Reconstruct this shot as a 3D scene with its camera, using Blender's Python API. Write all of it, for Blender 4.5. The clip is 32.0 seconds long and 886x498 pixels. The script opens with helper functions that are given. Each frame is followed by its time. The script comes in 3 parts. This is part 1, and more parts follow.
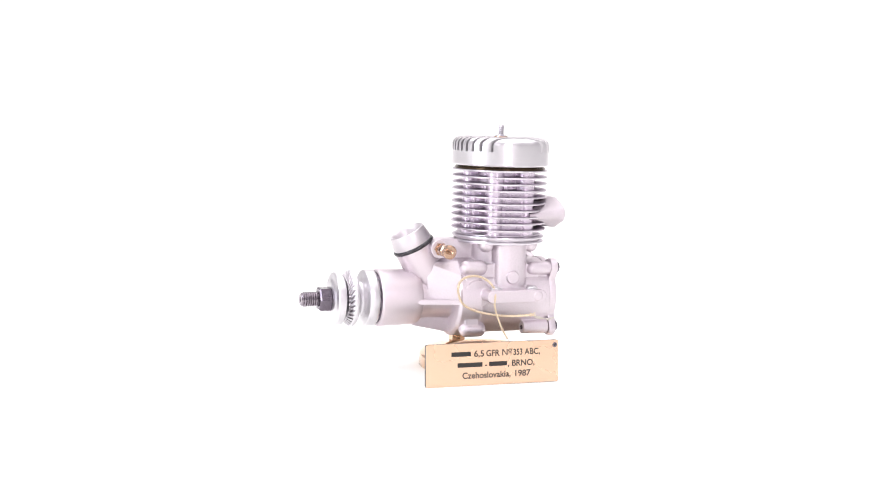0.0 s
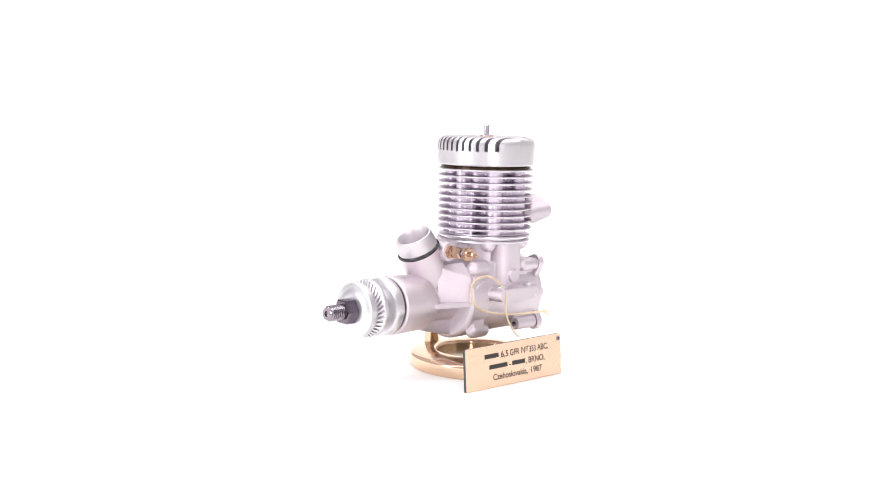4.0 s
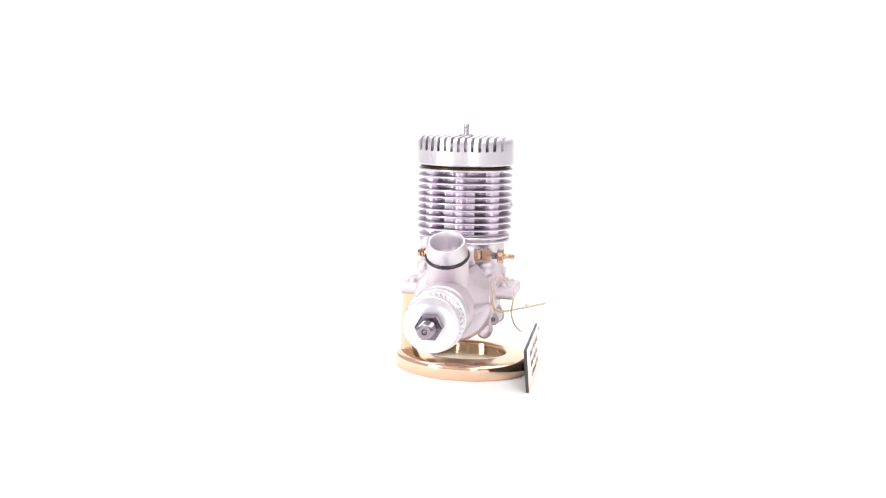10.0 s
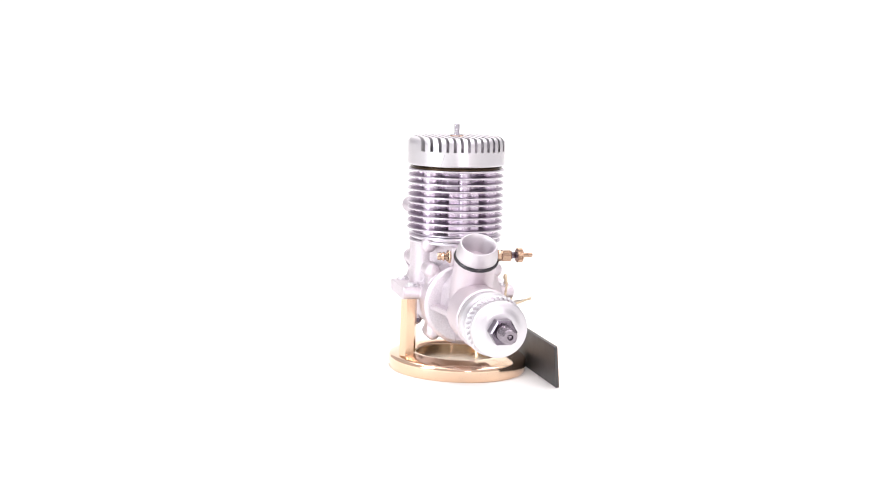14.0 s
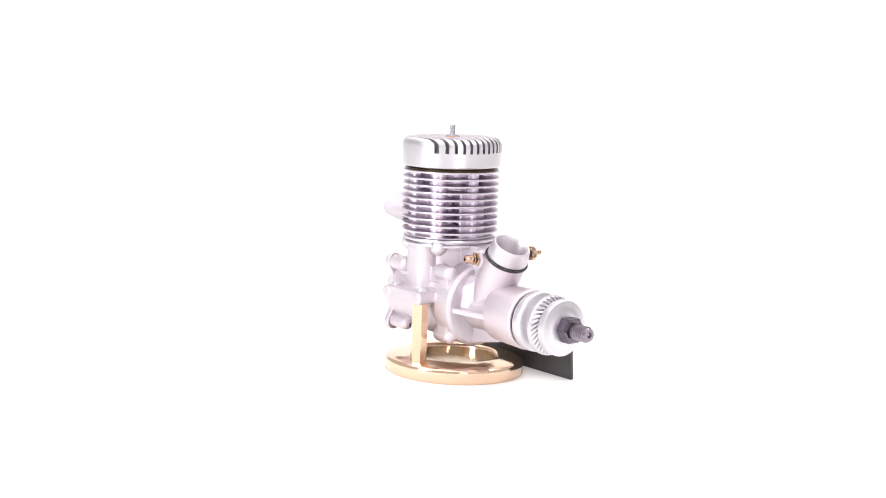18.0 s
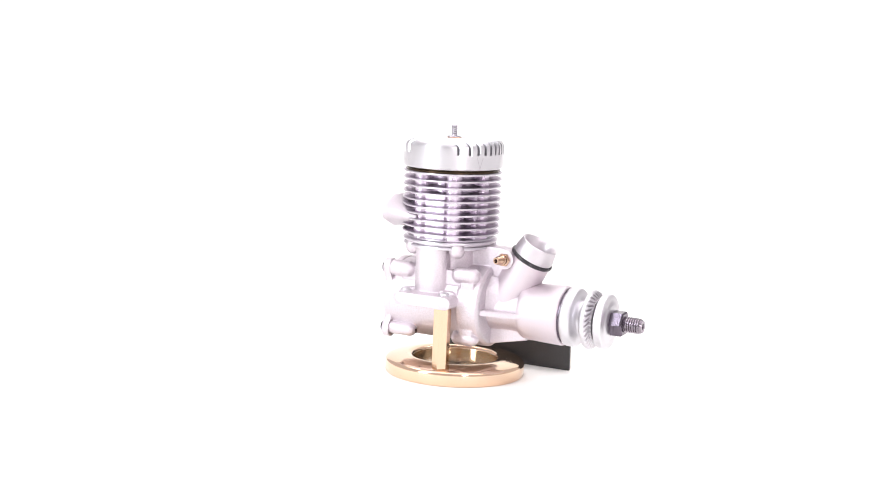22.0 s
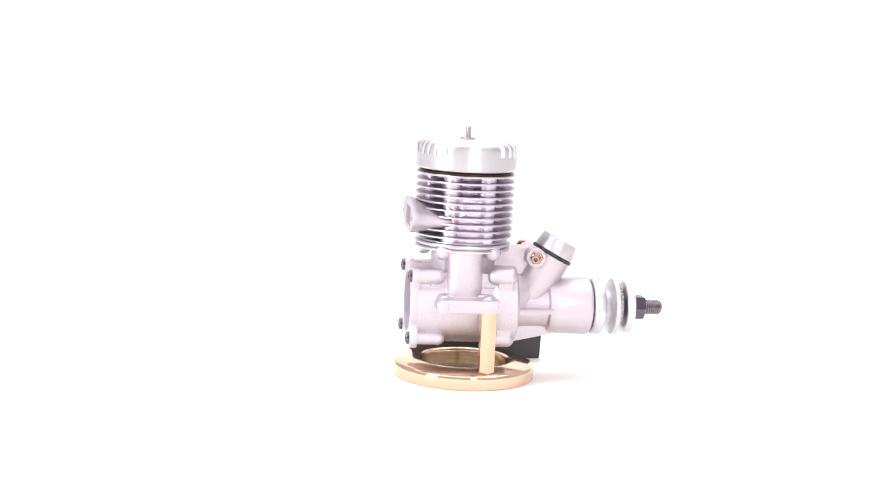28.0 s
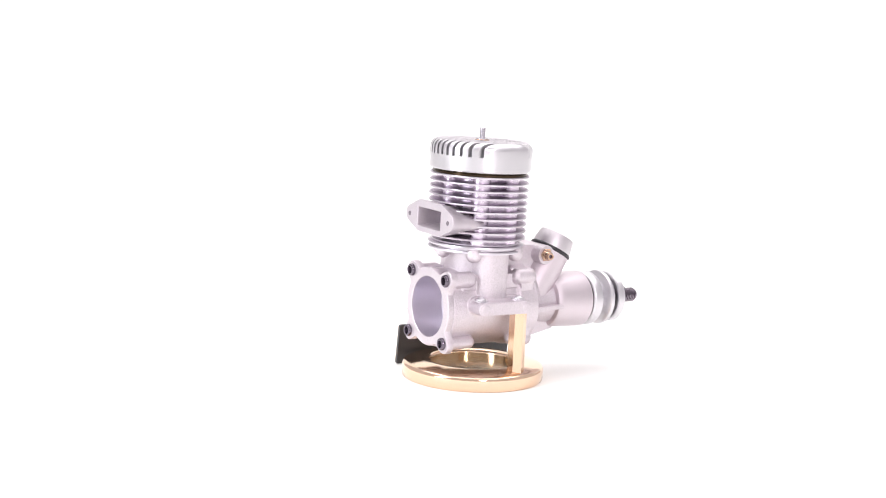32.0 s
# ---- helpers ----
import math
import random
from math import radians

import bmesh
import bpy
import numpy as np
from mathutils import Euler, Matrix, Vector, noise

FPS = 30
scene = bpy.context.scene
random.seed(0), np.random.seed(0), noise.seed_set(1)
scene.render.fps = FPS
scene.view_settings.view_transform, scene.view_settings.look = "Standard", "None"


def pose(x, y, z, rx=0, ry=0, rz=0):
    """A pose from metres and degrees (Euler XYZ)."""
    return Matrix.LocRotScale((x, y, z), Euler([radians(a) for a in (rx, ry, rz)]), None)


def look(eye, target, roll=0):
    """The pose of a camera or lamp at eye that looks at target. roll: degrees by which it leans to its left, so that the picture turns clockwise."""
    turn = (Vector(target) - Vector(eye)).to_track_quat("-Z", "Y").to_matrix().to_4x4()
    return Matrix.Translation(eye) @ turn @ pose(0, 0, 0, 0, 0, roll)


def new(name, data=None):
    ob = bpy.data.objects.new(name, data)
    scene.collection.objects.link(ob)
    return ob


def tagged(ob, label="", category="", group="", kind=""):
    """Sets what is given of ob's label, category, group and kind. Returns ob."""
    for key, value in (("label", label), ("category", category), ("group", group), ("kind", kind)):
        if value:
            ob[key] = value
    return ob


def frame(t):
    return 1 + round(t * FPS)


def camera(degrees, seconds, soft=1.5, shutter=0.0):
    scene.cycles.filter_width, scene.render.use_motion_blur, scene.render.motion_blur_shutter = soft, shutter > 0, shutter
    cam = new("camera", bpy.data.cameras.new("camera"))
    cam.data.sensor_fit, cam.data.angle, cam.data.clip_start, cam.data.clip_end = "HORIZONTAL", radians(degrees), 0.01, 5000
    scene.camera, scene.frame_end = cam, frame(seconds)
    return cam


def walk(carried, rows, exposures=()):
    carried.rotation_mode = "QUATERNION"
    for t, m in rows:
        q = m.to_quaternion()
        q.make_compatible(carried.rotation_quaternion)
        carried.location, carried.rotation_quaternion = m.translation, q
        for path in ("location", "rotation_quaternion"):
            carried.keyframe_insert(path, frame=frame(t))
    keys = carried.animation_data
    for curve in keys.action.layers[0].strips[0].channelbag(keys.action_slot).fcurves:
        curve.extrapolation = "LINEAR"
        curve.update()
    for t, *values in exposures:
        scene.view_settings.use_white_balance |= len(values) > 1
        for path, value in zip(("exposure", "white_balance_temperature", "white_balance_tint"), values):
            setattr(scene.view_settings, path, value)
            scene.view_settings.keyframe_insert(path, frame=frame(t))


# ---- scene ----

SECONDS = 32.0
MM = 0.001
# the engine's crank axis under the cylinder, from the turning axis on the ground
CRANK = Vector((0.00983, 0.0104, 0.0299))
# the cylinder stands a little off the crank axis
BORE = CRANK + Vector((0.0003, -0.0008, 0.0))
# the engine sits slightly askew on its post
SEAT = Matrix.Translation(CRANK + Vector((0.00024, -0.0009, -0.00014))) @ pose(0, 0, 0, -1.4, -0.34, -0.65) @ Matrix.Translation(-CRANK)
TURN_START, TURN_RATE = 23.0, 5.994

cam = camera(37.69, SECONDS, soft=1.0)
EYE = Vector((0.0, -0.520, 0.12181))
GAZE = Vector((-0.03070474, 0.98998564, -0.13778842))
STAND_POSE = look(EYE, EYE + GAZE, 2.51)
walk(cam, [(0.0, STAND_POSE), (SECONDS, STAND_POSE)])


# ---- light ----
def soft_lamp(name, where, target, width, height, watts, colour):
    data = bpy.data.lights.new(name, "AREA")
    data.shape, data.size, data.size_y = "RECTANGLE", width, height
    data.energy, data.color = watts, colour
    ob = new(name, data)
    ob.matrix_world = look(where, target)
    return ob


AIM = (0.0, 0.0, 0.04)
soft_lamp("key_softbox", (-0.43, -0.34, 0.30), AIM, 0.14, 0.42, 2.25, (0.91, 0.95, 1.0))
soft_lamp("fill_softbox", (0.24, -0.72, 0.36), AIM, 0.09, 0.30, 1.78, (1.0, 0.90, 0.97))
soft_lamp("top_softbox", (0.0, 0.05, 0.95), (0, 0.05, 0), 1.4, 1.2, 7.4, (1.0, 0.96, 0.98))
soft_lamp("backdrop_lamp", (0.0, 0.45, 1.25), (0, 1.35, 0.35), 1.6, 0.35, 9.0, (1.0, 0.98, 1.0))

world = bpy.data.worlds.new("studio")
scene.world = world
world.use_nodes = True
world.node_tree.nodes["Background"].inputs[0].default_value = (1.0, 0.945, 0.985, 1)
world.node_tree.nodes["Background"].inputs[1].default_value = 0.67
scene.view_settings.exposure = 0.0


# ---- materials ----
def material(name, colour, rough, metal=0.0, grain=0.0, grain_scale=900.0, blotch=0.08, blotch_scale=120.0, bump=0.0,
             rough_swing=0.08, lathe_axis="", stretch=0.75, sandy=0.0):
    """A surface with fine grain, broad blotches, roughness wear and relief; scales are per metre.
    sandy: how much coarser the mould half on the post's side came out."""
    m = bpy.data.materials.new(name)
    m.use_nodes = True
    nt = m.node_tree
    n, l = nt.nodes, nt.links
    b = n["Principled BSDF"]
    b.inputs["Metallic"].default_value = metal
    co = n.new("ShaderNodeTexCoord")
    fine = n.new("ShaderNodeTexNoise")
    fine.inputs["Scale"].default_value, fine.inputs["Detail"].default_value = grain_scale, 4.0
    broad = n.new("ShaderNodeTexNoise")
    broad.inputs["Scale"].default_value, broad.inputs["Detail"].default_value = blotch_scale, 3.0
    l.new(co.outputs["Object"], fine.inputs["Vector"])
    l.new(co.outputs["Object"], broad.inputs["Vector"])
    coarse = None
    if sandy:
        # mould halves part along the engine; the joint wanders a little
        xyz = n.new("ShaderNodeSeparateXYZ")
        l.new(co.outputs["Object"], xyz.inputs["Vector"])
        joint = n.new("ShaderNodeMath")
        joint.operation = "MULTIPLY_ADD"
        joint.inputs[1].default_value = 0.008
        l.new(broad.outputs["Fac"], joint.inputs[0])
        l.new(xyz.outputs["Y"], joint.inputs[2])
        coarse = n.new("ShaderNodeMapRange")
        coarse.inputs["From Min"].default_value, coarse.inputs["From Max"].default_value = CRANK.y + 0.001, CRANK.y + 0.009
        coarse.inputs["To Min"].default_value, coarse.inputs["To Max"].default_value = 1.0, 1.0 + sandy
        l.new(joint.outputs["Value"], coarse.inputs["Value"])
    mix = n.new("ShaderNodeMix")
    mix.data_type = "RGBA"
    mix.inputs["A"].default_value = (*[c * (1 - blotch) for c in colour], 1)
    mix.inputs["B"].default_value = (*[min(1.0, c * (1 + blotch)) for c in colour], 1)
    l.new(broad.outputs["Fac"], mix.inputs["Factor"])
    out = mix.outputs["Result"]
    if grain:
        g = n.new("ShaderNodeMix")
        g.data_type, g.blend_type = "RGBA", "MULTIPLY"
        g.inputs["Factor"].default_value = grain
        ramp = n.new("ShaderNodeMapRange")
        ramp.inputs["From Min"].default_value, ramp.inputs["From Max"].default_value = 0.3, 0.7
        ramp.inputs["To Min"].default_value = 0.55
        l.new(fine.outputs["Fac"], ramp.inputs["Value"])
        if coarse:
            pits = n.new("ShaderNodeMath")
            pits.operation, pits.use_clamp = "MULTIPLY", True
            pits.inputs[1].default_value = grain
            l.new(coarse.outputs["Result"], pits.inputs[0])
            l.new(pits.outputs["Value"], g.inputs["Factor"])
            # the pits are tinted a darker grey-green
            pit_tint = n.new("ShaderNodeMix")
            pit_tint.data_type = "RGBA"
            pit_tint.inputs["A"].default_value, pit_tint.inputs["B"].default_value = (0.50, 0.53, 0.44, 1), (1, 1, 1, 1)
            ramp.inputs["To Min"].default_value = 0.0
            l.new(ramp.outputs["Result"], pit_tint.inputs["Factor"])
        l.new(out, g.inputs["A"])
        l.new(pit_tint.outputs["Result"] if coarse else ramp.outputs["Result"], g.inputs["B"])
        out = g.outputs["Result"]
    l.new(out, b.inputs["Base Color"])
    r = n.new("ShaderNodeMapRange")
    r.inputs["To Min"].default_value, r.inputs["To Max"].default_value = max(0.02, rough - rough_swing), min(1.0, rough + rough_swing)
    l.new(broad.outputs["Fac"], r.inputs["Value"])
    l.new(r.outputs["Result"], b.inputs["Roughness"])
    if lathe_axis:
        # turning marks run round the axis, so gloss spreads along it
        tg = n.new("ShaderNodeTangent")
        tg.direction_type, tg.axis = "RADIAL", lathe_axis
        l.new(tg.outputs["Tangent"], b.inputs["Tangent"])
        b.inputs["Anisotropic"].default_value = stretch
        b.inputs["Anisotropic Rotation"].default_value = 0.25
    if bump:
        bp = n.new("ShaderNodeBump")
        bp.inputs["Strength"].default_value = 1.0
        bp.inputs["Distance"].default_value = bump
        if coarse:
            relief = n.new("ShaderNodeMath")
            relief.operation = "MULTIPLY"
            l.new(coarse.outputs["Result"], relief.inputs[0])
            l.new(fine.outputs["Fac"], relief.inputs[1])
            l.new(relief.outputs["Value"], bp.inputs["Height"])
        else:
            l.new(fine.outputs["Fac"], bp.inputs["Height"])
        l.new(bp.outputs["Normal"], b.inputs["Normal"])
    return m


cast = material("cast_aluminium", (0.718, 0.658, 0.70), 0.53, 1.0, 0.10, 1500, 0.07, 170, 0.0001, sandy=0.9)
cast_rough = material("rough_cast_aluminium", (0.68, 0.64, 0.67), 0.42, 1.0, 0.3, 1700, 0.05, 160, 0.00026)
dull_cast = material("dull_unmachined_cast_aluminium", (0.86, 0.775, 0.88), 0.28, 1.0, 0.15, 1500, 0.1, 200, 0.00008)
# darker than the rim metal: shade of the fin gaps put into the colour
fin_face = material("shaded_fin_face_aluminium", (0.57, 0.49, 0.585), 0.42, 1.0, 0.15, 1500, 0.1, 200, 0.00006)
turned = material("turned_aluminium", (0.74, 0.725, 0.75), 0.34, 1.0, 0.05, 2500, 0.03, 90, 0.00002, 0.05, "Z")
insert_metal = material("satin_insert_aluminium", (0.66, 0.625, 0.65), 0.48, 1.0, 0.05, 2500, 0.04, 300, 0.00002, 0.05)
milled = material("milled_head_aluminium", (0.74, 0.70, 0.745), 0.42, 1.0, 0.08, 2200, 0.05, 200, 0.00003, 0.06)
# darker aluminium that paints the shade inside cut grooves and scratches
groove_metal = material("shaded_groove_aluminium", (0.60, 0.565, 0.60), 0.4, 1.0, 0.2, 2500, 0.15, 400, 0.00002)
bore_metal = material("honed_bore_aluminium", (0.73, 0.685, 0.755), 0.45, 1.0, 0.06, 2200, 0.06, 120, 0.00002)
# darker copy of the ring's bronze, for the shade inside its hole
shaded_bronze = material("shaded_bronze_inner_wall", (0.70, 0.54, 0.37), 0.1, 1.0, 0.15, 2200, 0.15, 200, 0.00002)
dusty_bronze = material("dusty_bronze", (0.62, 0.50, 0.365), 0.2, 1.0, 0.25, 2200, 0.15, 250, 0.00003)
duct_metal = material("dull_cast_outlet", (0.64, 0.59, 0.625), 0.6, 1.0, 0.12, 2000, 0.06, 150, 0.00006)
fine_cast = material("smooth_machined_casting", (0.69, 0.625, 0.66), 0.52, 1.0, 0.10, 2600, 0.05, 130, 0.00003)
washer_metal = material("faced_aluminium", (0.70, 0.685, 0.71), 0.40, 1.0, 0.06, 2500, 0.04, 200, 0.00002, 0.06)
fin_metal = material("machined_fin_aluminium", (0.68, 0.645, 0.69), 0.34, 1.0, 0.06, 2200, 0.05, 140, 0.00003)
black_steel = material("black_oxide_steel", (0.165, 0.14, 0.172), 0.2, 1.0, 0.25, 2500, 0.2, 500, 0.00003)
worn_steel = material("worn_dark_steel", (0.30, 0.265, 0.30), 0.22, 1.0, 0.2, 2500, 0.2, 500, 0.00003)
steel = material("bright_steel", (0.62, 0.60, 0.64), 0.25, 1.0, 0.1, 2500, 0.08, 400, 0.00002)
brass = material("needle_brass", (0.52, 0.355, 0.255), 0.22, 1.0, 0.12, 2500, 0.12, 500, 0.00002)
bronze = material("polished_bronze", (0.87, 0.64, 0.465), 0.12, 1.0, 0.05, 2500, 0.06, 80, 0.00001, 0.03, "Z", 0.8)
bronze_post = material("drawn_bronze", (0.79, 0.56, 0.39), 0.21, 1.0, 0.05, 2500, 0.06, 80, 0.00001, 0.03)
liner = material("tarnished_liner_brass", (0.065, 0.046, 0.03), 0.2, 1.0, 0.3, 1200, 0.5, 180, 0.00002, 0.05, "Z", 0.85)
rubber = material("black_rubber", (0.025, 0.022, 0.027), 0.25, 0.0, 0.2, 2500, 0.1, 300)
tag_face = material("copper_coloured_laminate", (0.81, 0.545, 0.36), 0.26, 0.45, 0.05, 3000, 0.03, 60, 0.00001)
tag_core = material("charcoal_plastic", (0.055, 0.053, 0.054), 0.42, 0.0, 0.2, 2500, 0.1, 200)
ink = material("black_ink", (0.02, 0.018, 0.016), 0.45)
shader = tag_face.node_tree.nodes["Principled BSDF"]
shader.inputs["Coat Weight"].default_value, shader.inputs["Coat Roughness"].default_value, shader.inputs["Coat IOR"].default_value = 1.0, 0.12, 1.7
gold_thread = material("gold_thread", (0.80, 0.67, 0.48), 0.4, 0.25, 0.4, 3500, 0.2, 900)
nylon = material("pale_nylon_thread", (0.62, 0.58, 0.52), 0.4, 0.0, 0.2, 3000, 0.1, 900)
paper = material("white_studio_paper", (0.95, 0.955, 0.925), 0.7, 0.0, 0.02, 900, 0.01, 6, 0.00002)


# ---- mesh helpers, in millimetres ----
def finish(name, bm, mat, offset=None, smooth=True, angle=35.0):
    bmesh.ops.recalc_face_normals(bm, faces=bm.faces)
    me = bpy.data.meshes.new(name)
    bm.to_mesh(me)
    bm.free()
    off = CRANK if offset is None else Vector(offset)
    me.transform(Matrix.Translation(off) @ Matrix.Scale(MM, 4))
    if smooth:
        for p in me.polygons:
            p.use_smooth = True
        me.set_sharp_from_angle(angle=radians(angle))
    me.materials.append(mat)
    return me


def part(name, bm, mat, parent, label="", offset=None, angle=35.0):
    ob = new(name, finish(name, bm, mat, offset, True, angle))
    ob.parent = parent
    return tagged(ob, label)


def holder(name, label, category, group=""):
    ob = new(name)
    ob.empty_display_size = 0.01
    return tagged(ob, label, category, group)


def axis_frame(origin, direction):
    """A matrix whose z axis runs along direction from origin."""
    return Matrix.Translation(origin) @ Vector(direction).to_track_quat("Z", "Y").to_matrix().to_4x4()


def lathe(bm, profile, n=64, m=None, closed=False):
    """Revolves (radius, height) pairs about z, then applies m. Ends at radius 0 close to a point."""
    m = m or Matrix()
    rings = []
    for r, z in profile:
        if r < 1e-6:
            rings.append([bm.verts.new(m @ Vector((0, 0, z)))])
        else:
            rings.append([bm.verts.new(m @ Vector((r * math.cos(2 * math.pi * k / n), r * math.sin(2 * math.pi * k / n), z))) for k in range(n)])
    pairs = list(zip(rings, rings[1:]))
    if closed:
        pairs.append((rings[-1], rings[0]))
    for a, b in pairs:
        for k in range(n):
            j = (k + 1) % n
            if len(a) == 1 and len(b) == 1:
                continue
            if len(a) == 1:
                bm.faces.new((a[0], b[k], b[j]))
            elif len(b) == 1:
                bm.faces.new((a[k], a[j], b[0]))
            else:
                bm.faces.new((a[k], a[j], b[j], b[k]))


def rod(bm, p0, p1, r0, r1=None, n=32, bevel=0.0):
    r1 = r0 if r1 is None else r1
    h = (Vector(p1) - Vector(p0)).length
    m = axis_frame(p0, Vector(p1) - Vector(p0))
    b = bevel
    prof = [(0, 0), (r0 - b, 0), (r0, b), (r1, h - b), (r1 - b, h), (0, h)] if b else [(0, 0), (r0, 0), (r1, h), (0, h)]
    lathe(bm, prof, n, m)


def pill(bm, p0, p1, r, n=24):
    """A rod with hemispherical ends centred on p0 and p1."""
    h = (Vector(p1) - Vector(p0)).length
    m = axis_frame(p0, Vector(p1) - Vector(p0))
    prof = [(r * math.cos(a), r * math.sin(a)) for a in [radians(-90 + 15 * k) for k in range(7)]]
    prof += [(r * math.cos(a), h + r * math.sin(a)) for a in [radians(15 * k) for k in range(7)]]
    lathe(bm, prof, n, m)


def prism(bm, outline, p, u, v, w, taper=None):
    """Extrudes a 2D outline, laid in the axes u, v at p, along w; taper gives the far outline."""
    p, u, v, w = Vector(p), Vector(u), Vector(v), Vector(w)
    far = taper or outline
    a = [bm.verts.new(p + u * x + v * y) for x, y in outline]
    b = [bm.verts.new(p + u * x + v * y + w) for x, y in far]
    bm.faces.new(a)
    bm.faces.new(b[::-1])
    for k in range(len(a)):
        j = (k + 1) % len(a)
        bm.faces.new((a[k], b[k], b[j], a[j]))


def slab(bm, lo, hi):
    (x0, y0, z0), (x1, y1, z1) = lo, hi
    prism(bm, [(x0, y0), (x1, y0), (x1, y1), (x0, y1)], (0, 0, z0), (1, 0, 0), (0, 1, 0), (0, 0, z1 - z0))


def stadium(half, r, n=9):
    """The outline of a bar with round ends, lying along the first axis."""
    pts = [(half + r * math.cos(a), r * math.sin(a)) for a in [radians(-90 + 180 * k / (n - 1)) for k in range(n)]]
    return pts + [(-half + r * math.cos(a), r * math.sin(a)) for a in [radians(90 + 180 * k / (n - 1)) for k in range(n)]]


def hexagon(r, turn=0.0):
    return [(r * math.cos(radians(60 * k + turn)), r * math.sin(radians(60 * k + turn))) for k in range(6)]


def fuse(ob, voxel, rounds, factor=0.5):
    """Welds overlapping solids of a casting into one skin with filleted corners."""
    mod = ob.modifiers.new("weld", "REMESH")
    mod.mode, mod.voxel_size, mod.use_smooth_shade = "VOXEL", voxel * MM, True
    sm = ob.modifiers.new("fillet", "SMOOTH")
    sm.iterations, sm.factor = rounds, factor
    return ob


XF = Matrix.Rotation(radians(-90), 4, "Y")   # lathe axis z laid along -x, towards the propeller


# ---- the studio ----
def studio():
    """A seamless white paper sweep."""
    bm = bmesh.new()
    wide, rows = 860.0, []
    prof = [(-1500.0, 0.0), (-600.0, 0.0), (0.0, 0.0), (600.0, 0.0), (1000.0, 0.0)]
    prof += [(1000 + 400 * math.sin(radians(9 * k)), 400 - 400 * math.cos(radians(9 * k))) for k in range(1, 11)]
    prof += [(1400.0, 1700.0)]
    for y, z in prof:
        rows.append([bm.verts.new((x, y, z)) for x in (-wide, -430, 0, 430, wide)])
    for a, b in zip(rows, rows[1:]):
        for k in range(4):
            bm.faces.new((a[k], a[k + 1], b[k + 1], b[k]))
    ob = new("ground", finish("ground", bm, paper, (0, 0, 0)))
    tagged(ob, "seamless white paper sweep, brightly lit and rising behind", "ground", kind="structure")


studio()


